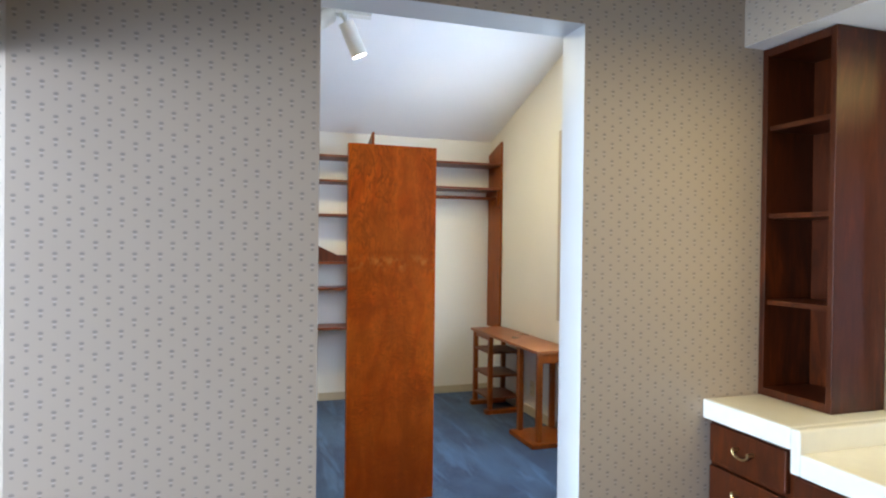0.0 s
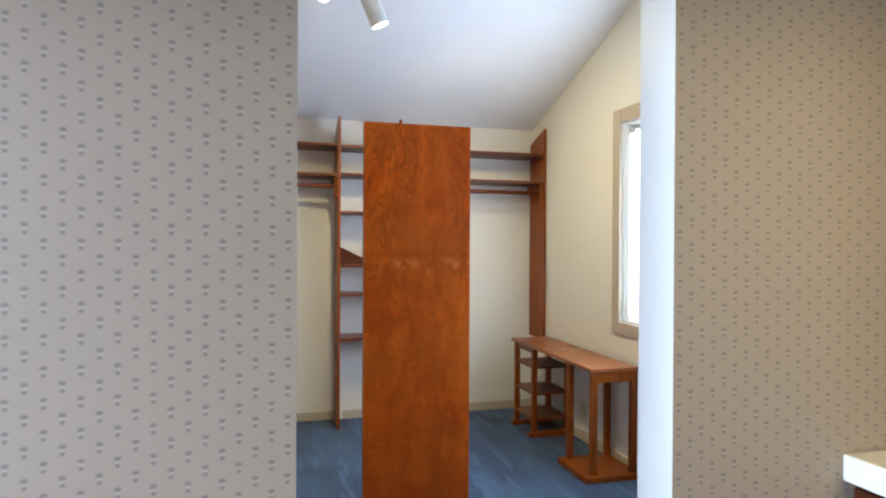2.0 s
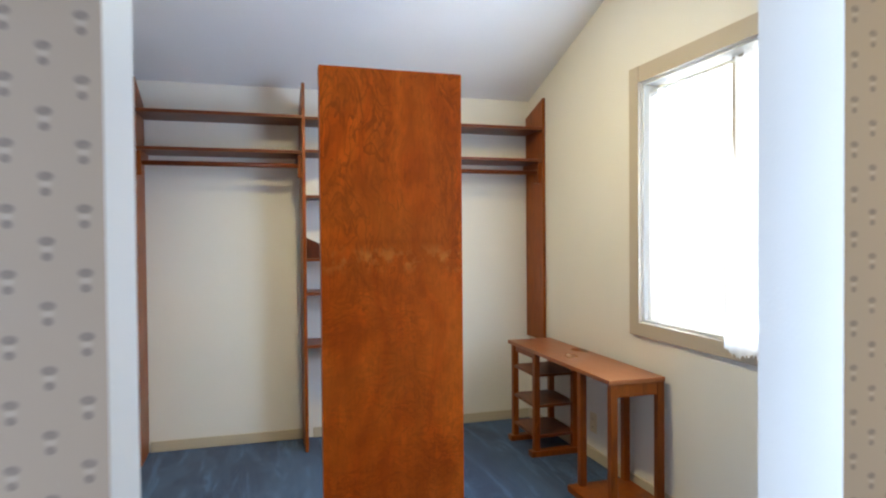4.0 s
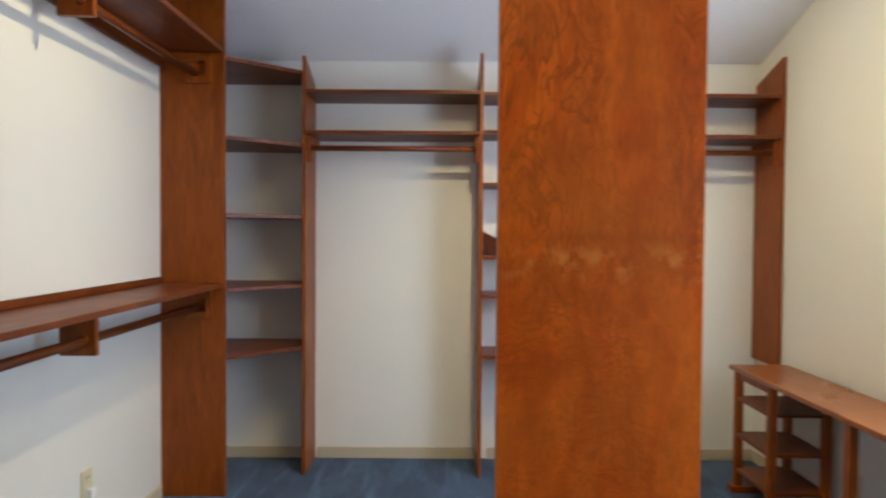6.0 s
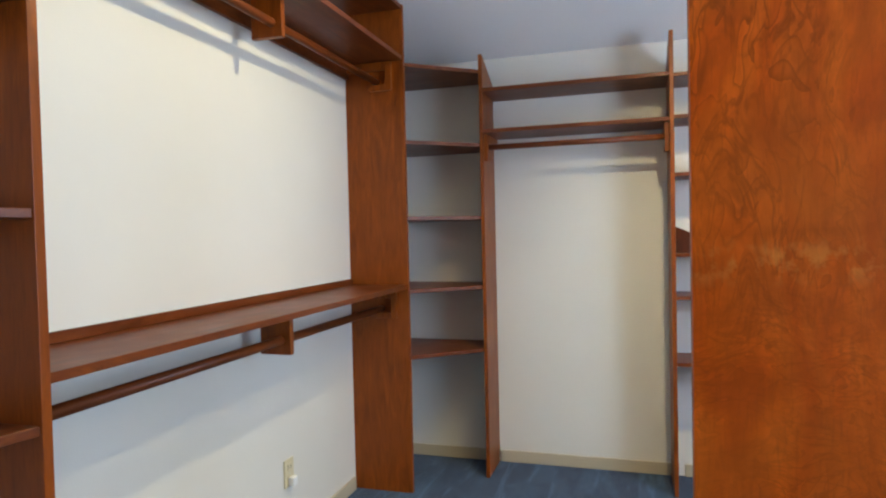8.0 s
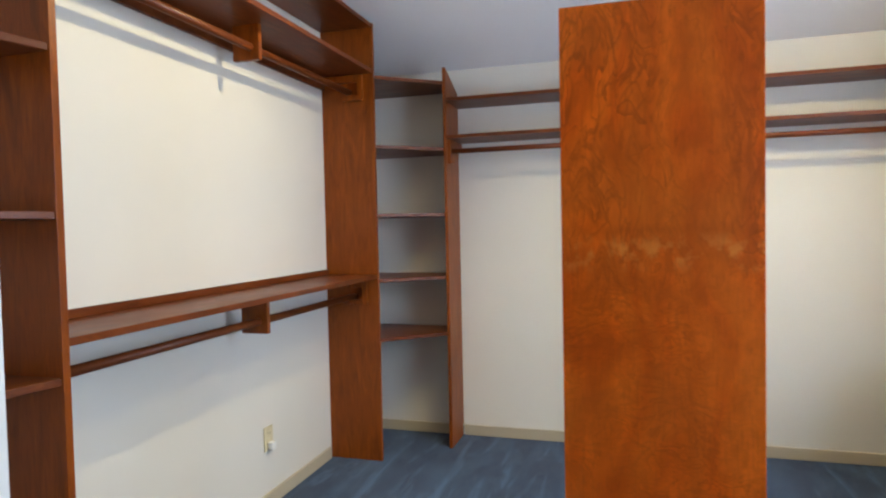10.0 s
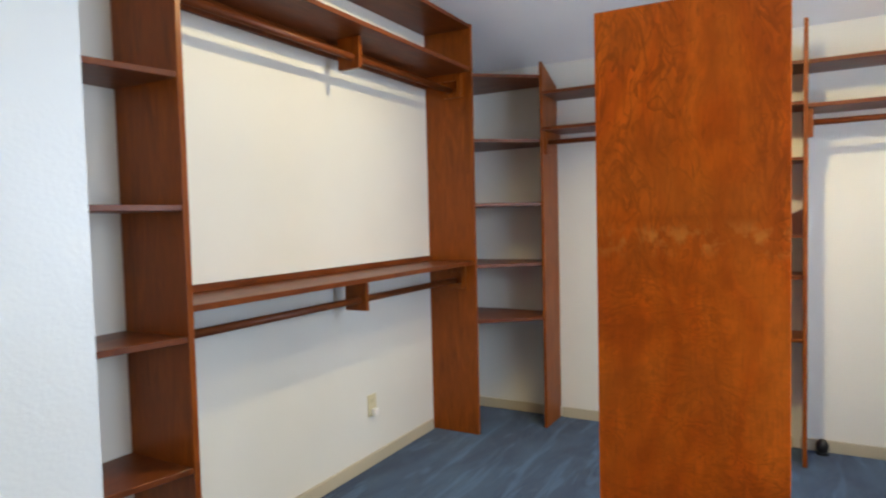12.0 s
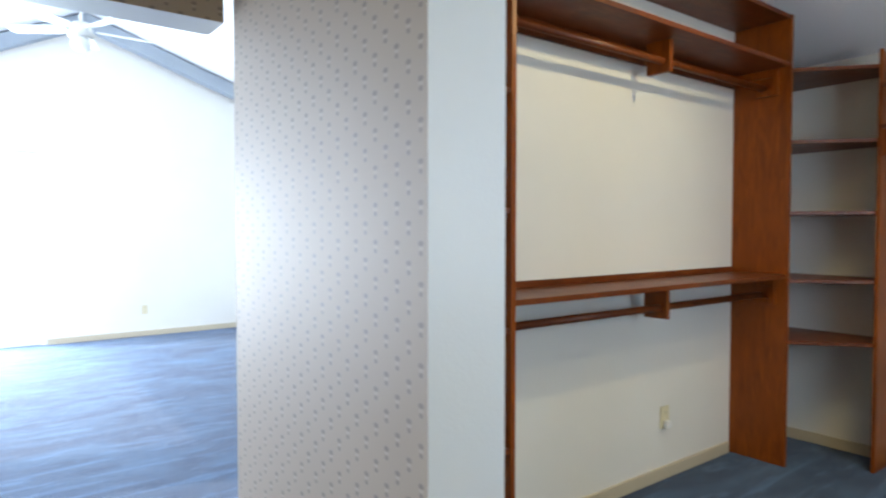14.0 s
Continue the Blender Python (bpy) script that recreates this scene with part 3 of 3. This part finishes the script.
# cabinet cherry on the tray front paints in the shade it stands in
part("tray_front", bm, CHERRY, tower, "front board with a dipped top edge, coloured dark for shade")

# ---- left wall unit: tall uprights, double hanging rods, shelves by the door ----
LD, LY1, LY2 = 0.316, -2.598, -0.546
unit = thing("wall_shelf_unit", "tall stained wooden closet unit with double hanging rods", "shelf unit", at=(0.17, -1.6, 0))
for y in (LY1, LY2):
    part("upright", B(0.001, LD, y - 0.011, y + 0.011, 0.0, 2.452, bevel=0.002), BOARD, unit)
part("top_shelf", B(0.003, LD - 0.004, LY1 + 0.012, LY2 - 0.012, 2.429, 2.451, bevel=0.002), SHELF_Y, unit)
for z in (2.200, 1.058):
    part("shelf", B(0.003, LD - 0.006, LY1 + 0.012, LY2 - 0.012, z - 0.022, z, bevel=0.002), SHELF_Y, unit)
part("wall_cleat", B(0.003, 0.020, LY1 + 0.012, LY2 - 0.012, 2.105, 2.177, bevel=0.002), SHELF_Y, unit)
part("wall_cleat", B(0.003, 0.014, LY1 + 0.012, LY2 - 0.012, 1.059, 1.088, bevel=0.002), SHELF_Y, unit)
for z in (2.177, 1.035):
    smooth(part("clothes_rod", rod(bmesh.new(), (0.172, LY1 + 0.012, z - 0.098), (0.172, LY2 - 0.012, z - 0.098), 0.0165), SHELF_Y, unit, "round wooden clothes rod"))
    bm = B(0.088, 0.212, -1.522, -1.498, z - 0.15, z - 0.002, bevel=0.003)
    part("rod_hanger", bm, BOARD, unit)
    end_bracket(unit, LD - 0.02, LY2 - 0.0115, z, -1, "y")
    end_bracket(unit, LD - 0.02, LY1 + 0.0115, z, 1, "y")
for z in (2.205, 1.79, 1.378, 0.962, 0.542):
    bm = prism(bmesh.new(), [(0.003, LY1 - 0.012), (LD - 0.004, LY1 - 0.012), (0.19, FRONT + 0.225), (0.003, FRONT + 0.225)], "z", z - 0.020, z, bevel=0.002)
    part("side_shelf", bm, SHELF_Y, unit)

# ---- freestanding plywood panel ----
PW, PH = 0.234, 1.857
panel = thing("plywood_panel", "tall stained plywood panel standing on the carpet", "panel")
board = part("face_board", B(-PW, PW, 0.0, 0.019, 0.0, PH, bevel=0.002), PLY, panel)
for x in (-PW, PW - 0.019):
    part("edge_strip", B(x, x + 0.019, 0.0195, 0.038, 0.002, PH - 0.002, bevel=0.002), BOARD, panel)
part("top_strip", B(-PW + 0.020, PW - 0.020, 0.0195, 0.038, PH - 0.021, PH - 0.002, bevel=0.002), BOARD, panel)
panel.matrix_world = pose(1.742, -2.222, 0, 0, 0, 1.0)

# ---- desk along the window wall ----
desk = thing("narrow_desk", "narrow stained wooden desk with open side shelves", "desk", at=(3.09, -0.9, 0))
DX0, DX1, DY0, DY1, DZ = 2.880, 3.168, -1.645, -0.400, 0.642
part("desktop", B(DX0 - 0.012, DX1, DY0 - 0.006, DY1, DZ - 0.022, DZ, bevel=0.003), DESK, desk)
for y0, y1 in ((DY0, DY0 + 0.33), (-0.79, DY1 - 0.03)):
    for x in (DX0, DX1 - 0.036):
        for y in (y0, y1 - 0.036):
            part("leg", B(x, x + 0.036, y, y + 0.036, 0.034, DZ - 0.0225, bevel=0.003), BOARD, desk)
part("base_board", B(DX0 - 0.050, DX1 + 0.006, DY0 - 0.030, DY0 + 0.345, 0.0, 0.0335, bevel=0.005), BOARD, desk)
for y in (-0.79, DY1 - 0.03 - 0.036):
    part("foot_rail", B(DX0 - 0.022, DX1, y - 0.012, y + 0.046, 0.0, 0.0335, bevel=0.004), BOARD, desk)
part("apron", B(DX0 + 0.037, DX1 - 0.037, DY0 + 0.004, DY0 + 0.022, DZ - 0.085, DZ - 0.023, bevel=0.003), BOARD, desk)
part("side_apron", B(DX0 + 0.004, DX0 + 0.02, -0.75, -0.49, DZ - 0.06, DZ - 0.023, bevel=0.003), BOARD, desk)
for z in (0.49, 0.305, 0.125):
    part("shelf", B(DX0 + 0.004, DX1 - 0.004, -0.782, DY1 - 0.036, z - 0.016, z, bevel=0.002), SHELF_Y, desk)

# ---- outlets, doorstop ball ----
def outlet_plate(m, plug):
    o = thing("wall_outlet", "ivory duplex wall outlet" + (" with a white plug-in" if plug else ""), "outlet", "closet outlets")
    part("cover_plate", B(-0.036, 0.036, -0.006, 0.0, -0.058, 0.058, bevel=0.003), IVORY, o)
    for z in (-0.026, 0.026):
        s = part("socket", B(-0.017, 0.017, -0.009, -0.006, z - 0.014, z + 0.014, bevel=0.002), IVORY, o)
        for x in (-0.007, 0.007):
            part("slot", B(x - 0.0012, x + 0.0012, -0.0096, -0.009, z - 0.005, z + 0.005), BLACK, s)
    part("screw", rod(bmesh.new(), (0, -0.006, 0), (0, -0.008, 0), 0.003, 8), METAL, o)
    if plug:
        part("plug", B(-0.018, 0.018, -0.036, -0.0097, -0.052, -0.014, bevel=0.006), PLASTIC, o, "white plug-in night light")
    o.matrix_world = m
    return o


outlet_plate(pose(0.001, -1.214, 0.325, 0, 0, 90), True)
outlet_plate(pose(W - 0.001, -0.92, 0.215, 0, 0, -90), False)
ball = thing("doorstop", "small black rubber stopper on the carpet by the wall", "doorstop", at=(2.118, -0.045, 0))
bm = bmesh.new()
bmesh.ops.create_uvsphere(bm, u_segments=20, v_segments=12, radius=0.036, matrix=pose(2.118, -0.052, 0.044) @ Matrix.Diagonal((0.85, 0.8, 1.15, 1)))
smooth(part("bumper", bm, BLACK, ball))
part("base_disc", rod(bmesh.new(), (2.118, -0.052, 0.0), (2.118, -0.052, 0.012), 0.03, 20), BLACK, ball)

# ---- track light on the closet ceiling ----
track = thing("track_light", "white ceiling track light with two lit cylinder heads", "track light", at=(1.6, -1.5, 2.75))
zt = ceil_z(-1.5)
tilt = math.atan(SLOPE)
m = Matrix.Translation((1.50, -1.5, zt - 0.018)) @ Matrix.Rotation(-tilt, 4, "X")
bm = bmesh.new()
box(bm, -0.30, 0.26, -0.018, 0.018, -0.014, 0.016, bevel=0.003)
bmesh.ops.transform(bm, matrix=m, verts=bm.verts)
part("track_bar", bm, METAL, track)
for p, aim in ((SPOT_A, AIM_A), (SPOT_B, AIM_B)):
    top = p - aim * 0.105
    can = part("lamp_head", rod(bmesh.new(), top, p + aim * 0.10, 0.047, 28), METAL, track, "white cylinder lamp head")
    hub = Vector((p.x - 0.045, -1.5, ceil_z(-1.5) - 0.035))
    part("swivel_arm", rod(bmesh.new(), hub, p - aim * 0.04, 0.013, 12), METAL, can)
    part("swivel_joint", rod(bmesh.new(), hub + Vector((0, 0, 0.03)), hub - Vector((0, 0, 0.015)), 0.022, 16), METAL, can)
    part("bulb_face", rod(bmesh.new(), p + aim * 0.101, p + aim * 0.104, 0.043, 28), BULB, can, "glowing lamp face")

# ---- vanity ----
VX, HI, LO, STEP = 2.530, 0.820, 0.752, -3.970
top = thing("vanity_countertop", "white stepped vanity countertop with rounded edges", "countertop", at=(2.9, -4.2, 0.8))
part("raised_slab", B(VX, VW - 0.003, STEP, BATH - 0.002, HI - 0.068, HI, bevel=0.008), COUNTER, top)
part("riser", B(VX, VW - 0.003, STEP - 0.035, STEP - 0.0005, LO - 0.068, HI - 0.0005, bevel=0.008), COUNTER, top)
part("lower_slab", B(VX, VW - 0.003, -6.2, STEP - 0.0355, LO - 0.068, LO, bevel=0.008), COUNTER, top)
part("backsplash", B(VW - 0.025, VW - 0.0015, -6.2, STEP - 0.036, LO + 0.0005, LO + 0.10, bevel=0.004), COUNTER, top)


def drop_handle(parent, x, y, z):
    """Brass bail pull with two posts."""
    h = part("drawer_pull", rod(bmesh.new(), (x, y - 0.032, z), (x - 0.022, y - 0.032, z), 0.0065, 12), BRASS, parent, "antique brass bail pull")
    part("post", rod(bmesh.new(), (x, y + 0.032, z), (x - 0.022, y + 0.032, z), 0.0065, 12), BRASS, h)
    cu = bmesh.new()
    prev = None
    for i in range(13):
        a = math.pi * i / 12
        q = Vector((x - 0.021, y - 0.034 * math.cos(a), z - 0.022 * math.sin(a)))
        if prev is not None:
            rod(cu, prev, q, 0.0042, 8)
        prev = q
    part("bail", cu, BRASS, h)


def vanity_cabinet(y0, y1, ztop, drawers, name, label):
    c = thing(name, label, "cabinet", "vanity cabinets", at=(2.97, (y0 + y1) / 2, 0))
    part("body", B(VX + 0.040, VW - 0.003, y0, y1, 0.09, ztop, bevel=0.002), CHERRY, c)
    part("toe_kick", B(VX + 0.10, VW - 0.003, y0, y1, 0.0, 0.089), DARKWOOD, c)
    for z0, z1 in drawers:
        d = part("drawer_front", B(VX + 0.020, VX + 0.0395, y0 + 0.012, y1 - 0.012, z0, z1, bevel=0.006), CHERRY, c)
        drop_handle(d, VX + 0.020, (y0 + y1) / 2, (z0 + z1) / 2 + 0.012)
    return c


vanity_cabinet(-3.952, BATH - 0.004, HI - 0.069, ((0.605, 0.738), (0.460, 0.592), (0.30, 0.447), (0.11, 0.285)), "drawer_cabinet", "dark cherry drawer cabinet with brass pulls")
for y0, y1 in ((-4.57, -3.954), (-5.15, -4.572), (-6.19, -5.152)):
    vanity_cabinet(y0, y1, LO - 0.069, ((0.55, 0.672), (0.11, 0.536)), "vanity_cabinet", "dark cherry vanity cabinet under the counter")

hutch = thing("open_hutch", "dark cherry open shelf cabinet standing on the counter", "shelf cabinet", at=(3.0, -3.74, HI))
HX, HY0, HY1, HZ = 2.772, -3.900, BATH - 0.003, 2.062
part("side_panel", B(HX, VW - 0.008, HY0, HY0 + 0.022, HI + 0.001, HZ, bevel=0.002), CHERRY, hutch)
part("side_panel", B(HX, VW - 0.008, HY1 - 0.022, HY1, HI + 0.001, HZ, bevel=0.002), CHERRY, hutch)
part("back_panel", B(VW - 0.020, VW - 0.008, HY0 + 0.0225, HY1 - 0.0225, HI + 0.02, HZ - 0.001), CHERRY, hutch)
part("top_board", B(HX, VW - 0.021, HY0 + 0.0225, HY1 - 0.0225, HZ - 0.030, HZ - 0.001, bevel=0.002), CHERRY, hutch)
part("bottom_board", B(HX, VW - 0.021, HY0 + 0.0225, HY1 - 0.0225, HI + 0.001, HI + 0.03, bevel=0.002), CHERRY, hutch)
for z in (1.785, 1.472, 1.165):
    part("shelf", B(HX + 0.012, VW - 0.021, HY0 + 0.0225, HY1 - 0.0225, z - 0.018, z, bevel=0.002), CHERRY, hutch)
mir = thing("vanity_mirror", "frameless wall mirror above the vanity", "mirror", at=(VW, -4.8, 0.95))
part("mirror_glass", B(VW - 0.0065, VW - 0.001, -6.0, -3.95, LO + 0.104, 2.06), MIRROR, mir)

# ---- bedroom things ----
truss = thing("ceiling_beam", "grey painted sloping beam under the vaulted ceiling", "beam", "gable beams", at=(BX + 0.2, RIDGE, 3.3))
part("beam_body", prism(bmesh.new(), [(BY1, 2.65), (RIDGE, 3.56), (RIDGE, 3.72), (BY1, 2.81)], "x", BX + 0.05, BX + 0.20, bevel=0.004), BEAM, truss)
truss = thing("ceiling_beam", "grey painted sloping beam under the vaulted ceiling", "beam", "gable beams", at=(BX + 0.2, RIDGE, 3.3))
part("beam_body", prism(bmesh.new(), [(BY0, 1.92), (RIDGE - 0.003, 3.56), (RIDGE - 0.003, 3.72), (BY0, 2.08)], "x", BX + 0.05, BX + 0.20, bevel=0.004), BEAM, truss)
fan = thing("ceiling_fan", "white ceiling fan with a light hanging from the ridge", "ceiling fan", at=(-4.6, -3.25, 3.0))
FC = Vector((-4.6, -3.22, 3.08))
part("downrod", rod(bmesh.new(), FC + Vector((0, 0, 0.05)), FC + Vector((0, 0, 0.55)), 0.014, 12), METAL, fan)
smooth(part("motor_housing", rod(bmesh.new(), FC - Vector((0, 0, 0.06)), FC + Vector((0, 0, 0.06)), 0.11, 24, 0.07), METAL, fan))
bm = bmesh.new()
bmesh.ops.create_uvsphere(bm, u_segments=20, v_segments=12, radius=0.085, matrix=Matrix.Translation(FC - Vector((0, 0, 0.12))) @ Matrix.Diagonal((1, 1, 0.85, 1)))
smooth(part("light_globe", bm, PLASTIC, fan, "white glass globe"))
for i in range(5):
    a = 2 * math.pi * i / 5 + 0.35
    bm = prism(bmesh.new(), [(0.12, -0.03), (0.20, -0.065), (0.58, -0.07), (0.62, -0.04), (0.62, 0.04), (0.58, 0.07), (0.20, 0.065), (0.12, 0.03)], "z", -0.005, 0.005, bevel=0.002)
    bmesh.ops.transform(bm, matrix=Matrix.Translation(FC) @ Matrix.Rotation(a, 4, "Z") @ Matrix.Rotation(radians(12), 4, "X"), verts=bm.verts)
    part("blade", bm, PLASTIC, fan)
outlet_plate(pose(BX + 0.001, -2.35, 0.32, 0, 0, 90), False)

# an upholstered chair just past the opening
chair = thing("armchair", "pale upholstered armchair with a dark wooden back rail", "armchair", at=(-1.45, -2.40, 0))
ax, ay = -1.45, -2.40
part("seat", B(ax - 0.36, ax + 0.36, ay - 0.34, ay + 0.36, 0.20, 0.43, bevel=0.05), CLOTH, chair)
part("backrest", B(ax - 0.36, ax + 0.36, ay + 0.24, ay + 0.42, 0.4305, 0.82, bevel=0.05), CLOTH, chair)
for s in (-1, 1):
    arm = part("armrest", B(ax + s * 0.42 - 0.055, ax + s * 0.42 + 0.055, ay - 0.36, ay + 0.40, 0.16, 0.62, bevel=0.045), CLOTH, chair)
    part("arm_cap", B(ax + s * 0.42 - 0.06, ax + s * 0.42 + 0.06, ay - 0.37, ay + 0.30, 0.615, 0.665, bevel=0.018), DARKWOOD, arm, "dark wooden arm cap")
    for y in (ay - 0.30, ay + 0.34):
        part("leg", rod(bmesh.new(), (ax + s * 0.40, y, 0.0), (ax + s * 0.40, y, 0.162), 0.018, 12, 0.027), DARKWOOD, chair)
